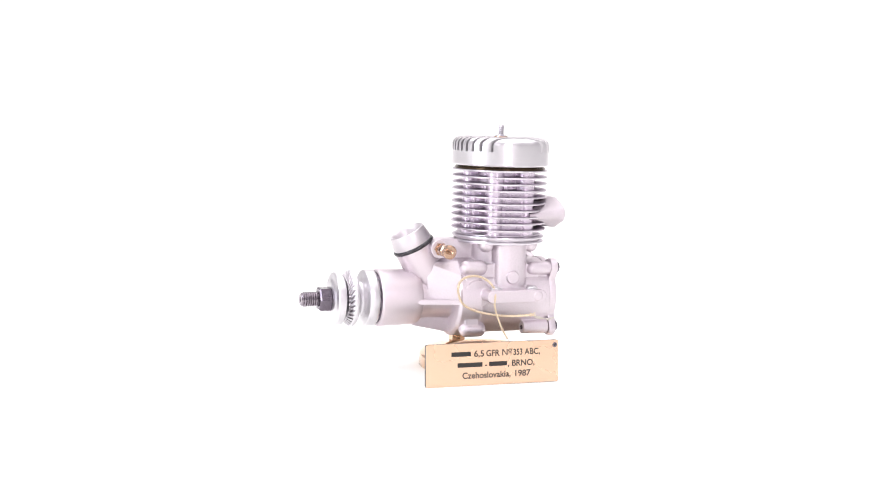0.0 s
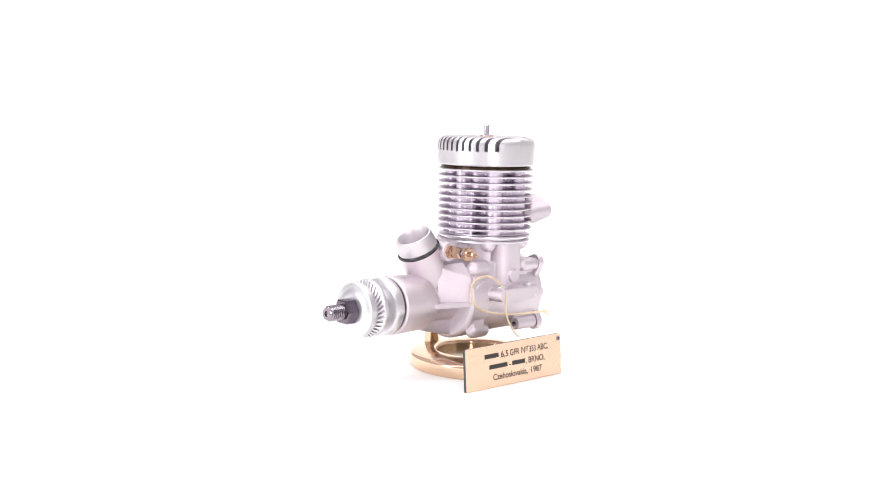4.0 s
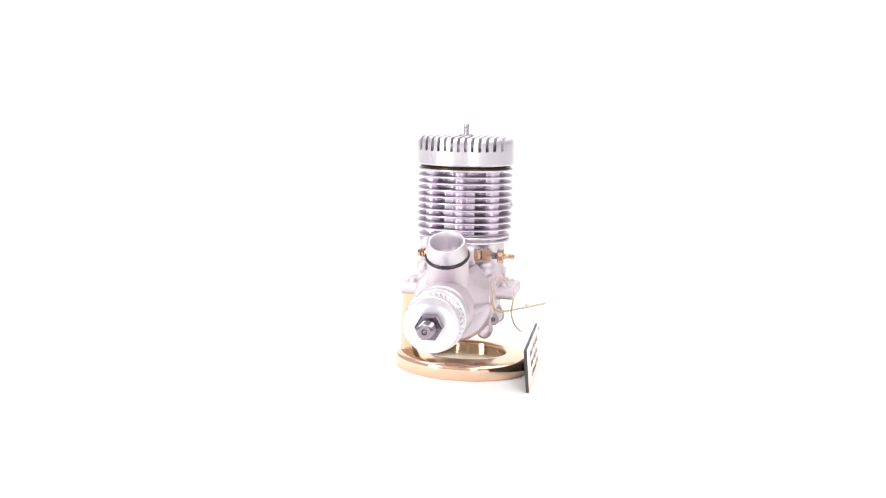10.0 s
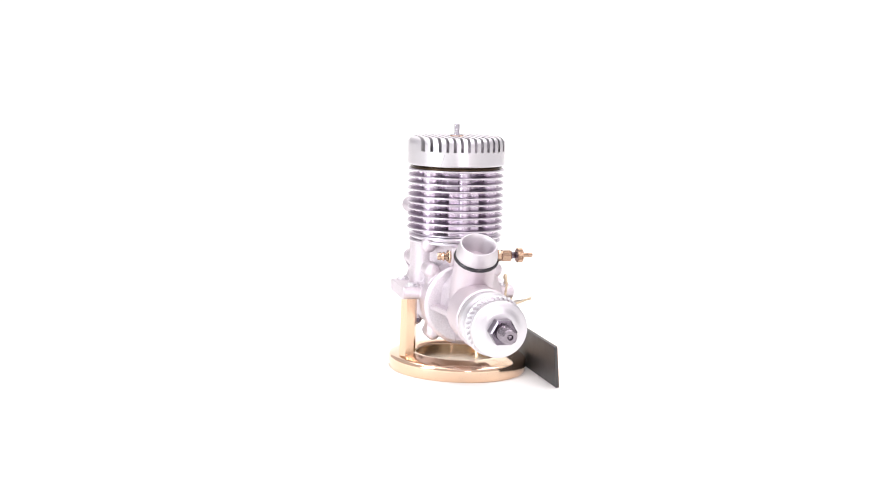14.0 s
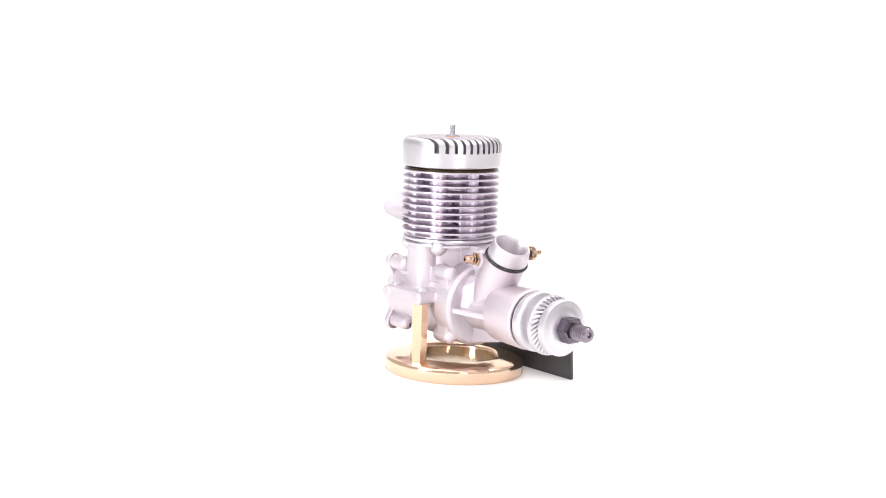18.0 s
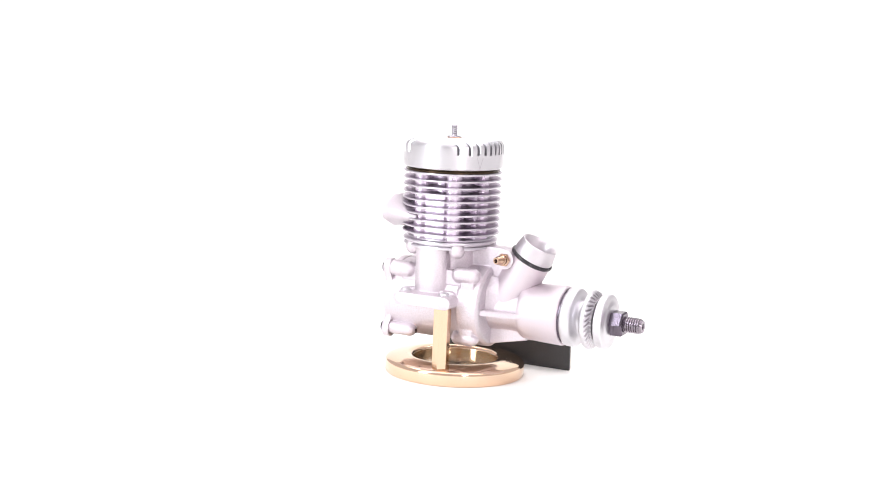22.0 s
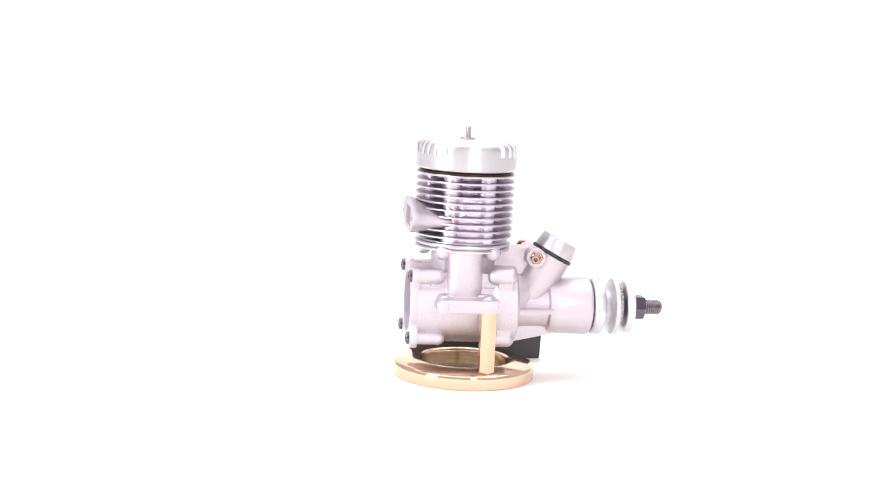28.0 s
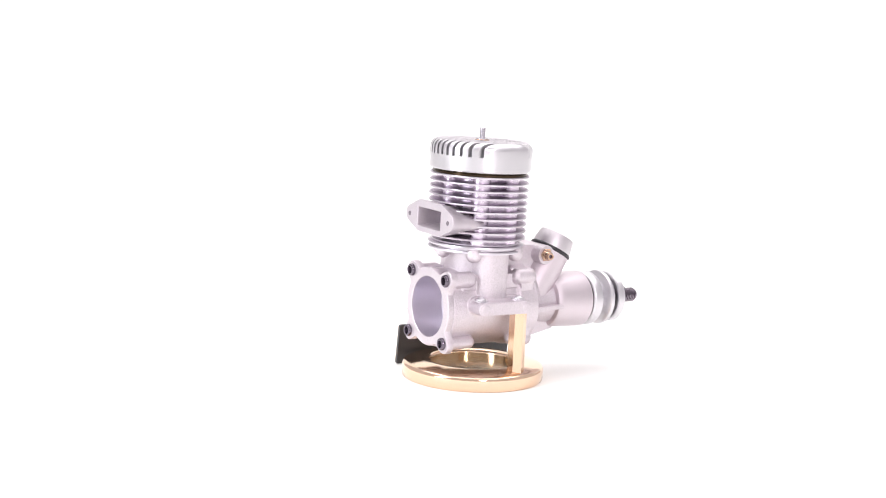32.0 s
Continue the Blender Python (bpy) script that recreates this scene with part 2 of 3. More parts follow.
# ---- the engine ----
def build_crankcase(engine):
    bm = bmesh.new()
    # barrel with its open rear bore and flange
    lathe(bm, [(0, 21.1), (15.3, 21.1), (16.3, 20.2), (16.3, 12.2), (15.4, 11.0), (15.4, -18.6), (12.3, -18.6), (12.3, -0.2), (10.5, 0.6), (0, 0.8)], 64, XF)
    # rear screw bosses: side, height, front end, radius
    for y, z, end, r in ((12.6, 12.9, 11.4, 3.1), (12.6, -11.6, 10.0, 2.6), (-12.6, 12.5, 11.0, 2.7), (-12.6, -11.8, 7.3, 2.7)):
        if end < 9:
            rod(bm, (18.2, y, z), (end, y, z), r + 0.1, r)
        else:
            pill(bm, (18.2, y, z), (end, y, z), r)
        slab(bm, (9.0, min(y * 0.68, y), min(z * 0.72, z)), (18.1, max(y * 0.68, y), max(z * 0.72, z)))
    # front bosses sit closer in on the post's side
    for y, z, x0, x1, r in ((12.6, 13.2, -11.3, -17.0, 3.1), (11.9, -11.9, -11.4, -17.2, 2.9), (-12.9, 13.1, -12.2, -17.5, 3.1), (-12.4, -12.2, -11.7, -17.0, 2.95)):
        slab(bm, (-18.0, min(y * 0.6, y), min(z * 0.6, z)), (-12.6, max(y * 0.6, y), max(z * 0.6, z)))
        pill(bm, (x0, y, z), (x1, y, z), r)
    for s in (-1, 1):
        slab(bm, (-18.3, min(0, 14.4 * s), -12.5), (-12.6, max(0, 14.4 * s), 11.5))
    rod(bm, (-13.4, -10, 2.6), (-13.4, -15.6, 2.6), 5.6, None, 32)
    # nose: neck, then the bearing housing
    lathe(bm, [(0, 16), (9.5, 16), (9.0, 22), (8.6, 30), (9.0, 35), (9.3, 36.2), (0, 36.2)], 64, XF)
    prism(bm, [(-17, -15.5), (-17, -6), (-37, -6), (-37, -11.2)], (0, -3.6, 0), (1, 0, 0), (0, 0, 1), (0, 7.2, 0))
    # fairings from the front face to the nose, broader on the needle's side
    prism(bm, [(2.0, -0.8), (11.0, -0.8), (10.0, 7.5), (5.0, 13.0), (2.0, 13.0)], (-19.5, 0, 0), (0, 1, 0), (0, 0, 1), (-8.5, 0, 0),
          [(1.0, -0.8), (7.8, -0.8), (7.2, 6.0), (4.8, 12.0), (1.0, 12.0)])
    prism(bm, [(1.0, -0.8), (15.3, -0.8), (15.2, 5.0), (13.8, 10.0), (9.4, 15.6), (1.0, 16.5)], (-20.0, 0, 0), (0, -1, 0), (0, 0, 1), (-12.5, 0, 0),
          [(1.0, -0.8), (8.2, -0.8), (8.1, 5.0), (7.6, 9.6), (6.4, 14.6), (1.0, 16.0)])
    for s in (-1, 1):
        slab(bm, (-14, min(10.2 * s, 13.2 * s), 8.8), (14, max(10.2 * s, 13.2 * s), 14.5))
    # intake stack and the shoulder behind it
    slab(bm, (-31, -3.2, 8), (-12.5, 3.2, 23.8))
    rod(bm, (-28, -9.6, 20.4), (-28, 8.4, 20.4), 3.8, None, 32)
    rod(bm, (0.5, -15, 9.5), (0.5, -18.5, 9.5), 2.6, None, 32)
    # cylinder seat, transfer columns, head-bolt bosses
    rod(bm, (0, 0, 13.0), (0, 0, 24.5), 12.6, None, 64)
    for s in (-1, 1):
        # transfer column: straight sides, rounded front
        front = [(1.0 + 7.2 * math.copysign(abs(math.cos(a)) ** 0.7, math.cos(a)), 10.2 + 7.1 * abs(math.sin(a)) ** 0.85) for a in [radians(180 * k / 24) for k in range(25)]]
        prism(bm, [(8.2, 3.0)] + front + [(-6.2, 3.0)], (0, 0, 3.0), (1, 0, 0), (0, s, 0), (0, 0, 20.8))
        lug = 3.0 if s > 0 else 2.5
        prism(bm, stadium(10.2 if s > 0 else 10.4, 2.5), (-0.1 if s > 0 else 0.5, 12.5 * s, lug), (1, 0, 0), (0, 0, 1), (0, 10.6 * s, 0))
        prism(bm, stadium(9.0, 3.4), (0.1, 12.3 * s, lug), (1, 0, 0), (0, 0, 1), (0, 3.4 * s, 0))
        for x in (-10.4, 10.4):
            pill(bm, (x * 0.93, 12.5 * s, 22.4), (x * 0.93, 12.5 * s, 22.5), 3.2)
        for x in (-9.6, 9.6) if s > 0 else (9.6,):
            rod(bm, (x, 21 * s, lug), (x, 23.4 * s, lug), 1.7, None, 24)
    pill(bm, (15.6, 0, 22.4), (15.6, 0, 22.5), 2.95)
    ob = part("crankcase", bm, cast, engine, "sand-textured cast aluminium crankcase with open rear bore")
    fuse(ob, 0.22, 3)
    bm = bmesh.new()
    lathe(bm, [(0, 34.4), (9.6, 34.4), (10.5, 34.9), (11.0, 36.0), (11.15, 37.5), (11.6, 51.0), (11.55, 51.3), (11.0, 51.9), (0, 51.9)], 96, XF)
    part("bearing_housing", bm, fine_cast, engine, "smooth machined front bearing housing")
    bm = bmesh.new()
    rod(bm, (-24.7, 0, -0.6), (-36.0, 0, 20.6), 7.9, 8.1, 64, 0.2)
    part("intake_pipe", bm, fine_cast, engine, "smooth leaning intake pipe")
    for s in (-1, 1):
        bm = bmesh.new()
        reach = 14.6 if s > 0 else 15.8
        prism(bm, [(-19.4, 6.0), (-19.4, reach), (-37.4, 11.0), (-37.4, 6.0)], (0, 0, -1.6), (1, 0, 0), (0, s, 0), (0, 0, 2.0))
        bmesh.ops.bevel(bm, geom=bm.edges, offset=0.35, segments=2, affect="EDGES")
        part("side_rib", bm, cast, ob)
    # bored plate bolted to the rear, with four screw lobes
    bm = bmesh.new()
    n, reach, lobe = 192, 17.5, 3.9
    outline = []
    for k in range(n):
        a = 2 * math.pi * k / n
        r = 15.3
        for c in (45, 135, 225, 315):
            off = reach * math.sin(a - radians(c))
            if abs(off) < lobe and math.cos(a - radians(c)) > 0:
                r = max(r, reach * math.cos(a - radians(c)) + math.sqrt(lobe * lobe - off * off))
        outline.append(r)
    for _ in range(6):
        outline = [0.5 * outline[k] + 0.25 * (outline[k - 1] + outline[(k + 1) % n]) for k in range(n)]
    rows = []
    for x, inset, bore in ((18.4, 0.1, True), (18.4, 0.15, False), (18.8, 0.0, False), (21.0, 0.0, False), (21.4, 0.35, False), (21.4, 0.35, True), (21.1, 0.0, True), (5.5, 0.0, True)):
        rows.append([bm.verts.new((x, (12.0 if bore and inset else 11.75 if bore else outline[k] - inset) * math.cos(2 * math.pi * k / n),
                                   0.45 + (12.0 if bore and inset else 11.75 if bore else outline[k] - inset) * math.sin(2 * math.pi * k / n))) for k in range(n)])
    for a, b in zip(rows, rows[1:]):
        for k in range(n):
            bm.faces.new((a[k], a[(k + 1) % n], b[(k + 1) % n], b[k]))
    bm.faces.new(rows[-1])
    plate = part("rear_plate", bm, cast, engine, "bored cast plate with four screw lobes")
    bm = bmesh.new()
    lathe(bm, [(11.7, -20.9), (11.7, -7.5), (10.8, -6.6), (0, -6.5)], 72, Matrix.Translation((0, 0, 0.45)) @ XF)
    part("bore_liner", bm, bore_metal, plate, "smooth honed bore, empty")
    # front face round the nose: coarse on the post's side, finer on the needle's
    face = [(8.4, 19.6), (15.6, 19.4), (16.0, 20.1), (15.3, 21.1), (14.8, 21.3), (12.0, 21.4), (8.4, 21.5)]
    for first, mat, label in ((0.0, cast_rough, "coarse-grained cast front face"), (180.0, cast, "finer cast front face")):
        bm = bmesh.new()
        rings = [[bm.verts.new(XF @ Vector((r * math.cos(t), r * math.sin(t), h))) for r, h in face] for t in [radians(first + 180 * k / 48) for k in range(49)]]
        for p, q in zip(rings, rings[1:]):
            for k in range(len(face)):
                j = (k + 1) % len(face)
                bm.faces.new((p[k], p[j], q[j], q[k]))
        part("front_face", bm, mat, engine, label)
    return plate


FIN_TOP, FIN_PITCH, FIN_COUNT, FIN_R = 52.0, 2.64, 10, 19.55


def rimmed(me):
    """Machined rim; dull faces coloured darker to put shade between the fins."""
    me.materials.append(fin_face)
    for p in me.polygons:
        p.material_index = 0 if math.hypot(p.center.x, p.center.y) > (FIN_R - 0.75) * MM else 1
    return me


def build_cylinder(engine):
    bm = bmesh.new()
    rod(bm, (0, 0, 23), (0, 0, 53.0), 10.6, None, 64)
    for k in range(6):
        a = radians(60 * k)
        wide = 2.7 if k % 3 == 0 else 3.6
        rod(bm, (13.2 * math.cos(a), 13.2 * math.sin(a), 40.5 if k == 0 else 24), (13.2 * math.cos(a), 13.2 * math.sin(a), 52.4), wide, None, 28)
    slab(bm, (-14.0, -6.2, 24), (-8, 6.2, 44.0))
    for s in (-1, 1):
        slab(bm, (-5.0, 8 * s, 24), (5.0, 14.2 * s, 44.0))
    jacket = part("cylinder_jacket", bm, cast, engine, "dull cast barrel and bolt columns between the fins", offset=BORE)
    fuse(jacket, 0.3, 3)
    jacket.data.materials[0] = dull_cast
    bm = bmesh.new()
    lathe(bm, [(12, 22.5), (17.8, 22.5), (18.6, 22.75), (18.75, 23.2), (18.5, 23.7), (17.3, 23.95), (17.3, 24.35), (18.7, 24.6), (18.95, 25.1), (18.8, 25.6), (17.4, 25.9), (17.2, 26.3), (12, 26.4)], 96, None, True)
    part("cylinder_flange", bm, fin_metal, engine, "stepped aluminium flange under the fins", offset=BORE)
    r = FIN_R
    edge = [(10.0, -0.5), (r - 0.6, -0.42), (r - 0.2, -0.34), (r, 0.0), (r - 0.2, 0.34), (r - 0.6, 0.42), (10.0, 0.5)]
    bm = bmesh.new()
    lathe(bm, edge, 128, None, True)
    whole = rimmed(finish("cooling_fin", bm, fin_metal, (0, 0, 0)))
    # fins that run into the exhaust outlet stop at the sides of its port
    bm = bmesh.new()
    arc = [radians(28 + 304 * k / 104) for k in range(105)]
    port_side = lambda q, t: max(q, 9.0 / abs(math.sin(t))) if q < 11 and math.cos(t) > 0 else q
    rings = [[bm.verts.new((port_side(q, t) * math.cos(t), port_side(q, t) * math.sin(t), h)) for q, h in edge] for t in arc]
    for a, b in zip(rings, rings[1:]):
        for k in range(7):
            bm.faces.new((a[k], a[(k + 1) % 7], b[(k + 1) % 7], b[k]))
    bm.faces.new(rings[0])
    bm.faces.new(rings[-1][::-1])
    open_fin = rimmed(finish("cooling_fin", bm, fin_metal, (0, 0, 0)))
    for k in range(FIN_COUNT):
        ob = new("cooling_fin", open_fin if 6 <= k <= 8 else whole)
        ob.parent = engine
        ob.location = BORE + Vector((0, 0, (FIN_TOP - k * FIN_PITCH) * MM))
    bm = bmesh.new()
    lathe(bm, [(12, 52.3), (18.6, 52.3), (18.6, 53.2), (18.0, 53.4), (18.0, 54.2), (12, 54.2)], 96, None, True)
    part("liner_collar", bm, liner, engine, "blackened brass liner collar and gasket", offset=BORE)


def build_exhaust(engine):
    def oval(w, h, r):
        """A flat-sided hexagon with round ends: half width, half height at the middle, end radius."""
        right = [(w - r + r * math.cos(a), r * math.sin(a)) for a in [radians(-60 + 20 * k) for k in range(7)]]
        pts = [(0.0, -h), (0.46 * w, -h)] + right + [(0.46 * w, h), (0.0, h)]
        return pts + [(-x, y) for x, y in reversed(pts[1:-1])]
    bm = bmesh.new()
    z = 34.7
    shell = [(22.2, 35.0, oval(17.3, 6.2, 3.3)), (20.6, 35.0, oval(17.3, 6.2, 3.3)), (19.8, 34.9, oval(16.9, 5.9, 3.0)),
             (15.0, 34.6, oval(16.6, 5.2, 2.6)), (11.0, 34.2, oval(16.6, 4.4, 2.0)), (7.0, 34.0, oval(16.0, 3.4, 1.4))]
    side = [(8.3, q) for q in (-3.3, -2.2, -1.1, 0.0, 1.1, 2.2, 3.3)]
    half = [(0.0, -3.75), (8.3, -3.75)] + side + [(8.3, 3.75), (0.0, 3.75)]
    port = half + [(-y, q) for y, q in reversed(half[1:-1])]
    rings = [[bm.verts.new((x, y, c + q)) for y, q in o] for x, c, o in shell]
    # the square port goes inwards from the flange face to an end wall
    bore = [[bm.verts.new((x, y * sy, z + c + q * sz)) for y, q in port] for x, c, sy, sz in ((22.2, 0.0, 1.0, 1.0), (20.0, -0.1, 0.97, 0.86), (9.0, -0.2, 0.9, 0.8))]
    n = len(port)
    for chain in (rings, bore, (rings[0], bore[0])):
        for a, b in zip(chain, chain[1:]):
            for k in range(n):
                bm.faces.new((a[k], a[(k + 1) % n], b[(k + 1) % n], b[k]))
    bm.faces.new(rings[-1])
    bm.faces.new(bore[-1])
    duct = part("exhaust_duct", bm, duct_metal, engine, "cast exhaust outlet with rectangular port and two tapped holes", offset=BORE)
    bev = duct.modifiers.new("edge", "BEVEL")
    bev.width, bev.segments, bev.limit_method, bev.angle_limit = 0.8 * MM, 4, "ANGLE", radians(30)
    for y in (-14.3, 13.5):
        bm = bmesh.new()
        lathe(bm, [(0, 0.12), (0.85, 0.12), (0.95, 0.0), (0, -0.4)], 20, axis_frame((22.2, y, z + 0.1), (1, 0, 0)))
        part("tapped_hole", bm, worn_steel, duct, offset=BORE)


def build_head(engine):
    R, base, slot_floor, top = 19.9, 53.9, 59.7, 65.2
    bm = bmesh.new()
    lathe(bm, [(0, base), (R - 0.5, base), (R, base + 0.5), (R, slot_floor), (0, slot_floor)], 128)
    head = part("cylinder_head", bm, turned, engine, "bright turned aluminium head with parallel cooling slots", offset=BORE)
    pitch, slot = 2.75, 1.1
    edges = [-R + 0.02] + [v for k in range(-6, 7) for v in (pitch * k - slot / 2, pitch * k + slot / 2)] + [R - 0.02]
    curve = [radians(11.25 * k) for k in range(9)]
    steps = [(R, slot_floor - 0.02)] + [(R - 3.2 + 3.2 * math.cos(a), top - 3.0 + 3.0 * math.sin(a)) for a in curve]

    def dome(r):
        """Height of the rounded rim at a radius."""
        q = min(1.0, max(0.0, (r - R + 3.2) / 3.2))
        return top - 3.0 + 3.0 * math.sqrt(1 - q * q)

    for y0, y1 in zip(edges[0::2], edges[1::2]):
        bm = bmesh.new()
        loops = []
        n = 9 if y1 - y0 > 2 else 4
        for k in range(n):
            y = y0 + (y1 - y0) * k / (n - 1)
            right = [(math.sqrt(r * r - y * y), z) if r > abs(y) + 0.01 else (0.15 - 0.01 * i, dome(abs(y)) + 0.002 * i) for i, (r, z) in enumerate(steps)]
            loops.append([bm.verts.new((x, y, z)) for x, z in right] + [bm.verts.new((-x, y, z)) for x, z in reversed(right)])
        for a, b in zip(loops, loops[1:]):
            m = len(a)
            for k in range(m):
                bm.faces.new((a[k], a[(k + 1) % m], b[(k + 1) % m], b[k]))
        bm.faces.new(loops[0])
        bm.faces.new(loops[-1][::-1])
        fin = part("head_fin", bm, turned, head, angle=28, offset=BORE)
        fin.data.materials.append(milled)
        for p in fin.data.polygons:
            p.material_index = 1 if p.normal.z > 0.93 else 0
    bm = bmesh.new()
    lathe(bm, [(0, slot_floor - 1), (14.5, slot_floor - 1), (14.5, 61.2), (13.6, 62.2), (0, 62.9)], 64)
    part("head_core", bm, milled, head, offset=BORE)
    bm = bmesh.new()
    lathe(bm, [(0, 64.4), (2.9, 64.4), (2.9, 65.3), (2.7, 65.5), (0, 65.5)], 40)
    part("plug_gasket", bm, brass, head, "thin copper-coloured plug gasket", offset=BORE)
    # a scratched V on the side of the head
    def rim_point(deg, z, r=R + 0.015):
        return Vector((r * math.cos(radians(deg)), r * math.sin(radians(deg)), z))
    bm = bmesh.new()
    for d0, d1 in ((144.5, 148.3), (152.3, 148.3)):
        for k in range(4):
            a0, a1 = d0 + (d1 - d0) * k / 4, d0 + (d1 - d0) * (k + 1) / 4
            z0, z1 = 59.0 - 1.1 * k, 59.0 - 1.1 * (k + 1)
            q = [bm.verts.new(rim_point(a, h)) for a, h in ((a0 - 0.3, z0), (a0 + 0.3, z0), (a1 + 0.3, z1), (a1 - 0.3, z1))]
            bm.faces.new(q)
    part("scratched_mark", bm, groove_metal, head, offset=BORE)
    plug = bmesh.new()
    lathe(plug, [(0, 65.0), (2.4, 65.0), (2.4, 65.9), (1.1, 66.0), (1.1, 66.6), (0.9, 66.75), (1.1, 66.9), (1.1, 67.4), (0.9, 67.55), (1.1, 67.7), (1.1, 68.3), (0, 68.4)], 24)
    plug_body = part("glow_plug", plug, steel, engine, "slim glow plug with a grooved nickel terminal", offset=BORE)
    tip = bmesh.new()
    lathe(tip, [(0, 68.2), (1.15, 68.2), (0.95, 68.4), (1.15, 68.6), (1.15, 69.1), (0.95, 69.25), (1.15, 69.4), (1.1, 70.0), (0.8, 70.3), (0, 70.3)], 24)
    part("plug_terminal", tip, steel, plug_body, offset=BORE)


def build_intake(engine):
    axis = Vector((-0.47, 0, 0.883)).normalized()
    m = axis_frame((-36.1, 0, 20.9), axis)
    bm = bmesh.new()
    lathe(bm, [(4.6, -8.0), (7.3, -1.0), (7.4, 0.2), (8.0, 0.6), (8.05, 2.2), (7.3, 6.2), (7.15, 6.55), (6.85, 6.7), (6.5, 6.6), (6.2, 6.2), (5.8, 5.2), (4.9, 0.5), (4.3, -4.0), (4.3, -8.0)], 64, m, True)
    insert = part("venturi_insert", bm, insert_metal, engine, "bright turned funnel-shaped intake insert")
    bm = bmesh.new()
    lathe(bm, [(7.85 + 0.86 * math.cos(radians(30 * k)), 0.86 * math.sin(radians(30 * k))) for k in range(12)], 64, m, True)
    part("o_ring", bm, rubber, insert, "black rubber O-ring")
    # spray bar across the stack: nozzle on one side, needle on the other
    x, z = -28.0, 20.4
    def along(prof, mat, name, label="", n=24, parent=engine, aim=(0, 1, 0)):
        b = bmesh.new()
        lathe(b, prof, n, axis_frame(Vector((x, 8.4, z)) - 8.4 * Vector(aim), aim))
        return part(name, b, mat, parent, label)
    askew = Vector((0.26, 0.966, 0.0)).normalized()
    nipple = along([(0, 7.6), (2.55, 7.6), (2.7, 7.8), (2.7, 9.0), (2.4, 9.3), (0, 9.3)], brass, "fuel_nipple", "small brass fuel nipple with hexagonal base", 6)
    along([(1.9, 9.2), (1.9, 9.7), (1.3, 10.0), (1.3, 10.3), (1.8, 10.5), (1.75, 10.9), (1.35, 11.5), (1.3, 11.7), (1.65, 11.9), (1.55, 12.4), (1.3, 13.2), (0.8, 13.2), (0.8, 11.9), (0.8, 9.2)], brass, "barbed_spout", "barbed brass spout, bent slightly back", 24, nipple, askew)
    along([(0, 11.7), (0.85, 11.7), (0.85, 12.0), (0, 12.0)], black_steel, "spout_hole", "", 20, nipple, askew)
    b = bmesh.new()
    prism(b, hexagon(2.7), (x, -9.4, z), (1, 0, 0), (0, 0, 1), (0, -1.5, 0))
    prism(b, hexagon(2.3, 30), (x, -10.9, z), (1, 0, 0), (0, 0, 1), (0, -1.1, 0))
    needle = part("needle_valve", b, brass, engine, "brass needle valve with hexagonal gland")
    along([(0, -16.4), (1.9, -16.4), (2.45, -15.8), (2.45, -12.6), (1.9, -12.0), (0, -12.0)], brass, "gland_nut", "", 6, needle)
    along([(0, -18.6), (1.35, -18.6), (1.35, -18.1), (1.15, -18.0), (1.35, -17.6), (1.15, -17.4), (1.35, -17.0), (1.35, -16.3), (0, -16.3)], black_steel, "ratchet_spring", "dark spring collar", 24, needle)
    b = bmesh.new()
    n, f = 44, axis_frame((x, 0, z), (0, 1, 0))
    teeth = [2.85 if k % 2 else 2.6 for k in range(n)]
    ring = [[b.verts.new(f @ Vector(((r if edge == 0 else 2.35) * math.cos(2 * math.pi * k / n), (r if edge == 0 else 2.35) * math.sin(2 * math.pi * k / n), y)))
             for k, r in enumerate(teeth)] for y, edge in ((-21.0, 1), (-20.7, 0), (-18.9, 0), (-18.5, 1))]
    for a, c in zip(ring, ring[1:]):
        for k in range(n):
            b.faces.new((a[k], a[(k + 1) % n], c[(k + 1) % n], c[k]))
    b.faces.new(ring[0])
    b.faces.new(ring[-1][::-1])
    part("knurled_knob", b, brass, needle, "knurled brass thumb knob")
    along([(0, -25.1), (0.6, -25.1), (0.9, -24.7), (0.9, -23.3), (0.75, -23.1), (0.9, -22.9), (1.0, -20.9), (0, -20.9)], brass, "needle_tip", "", 20, needle)


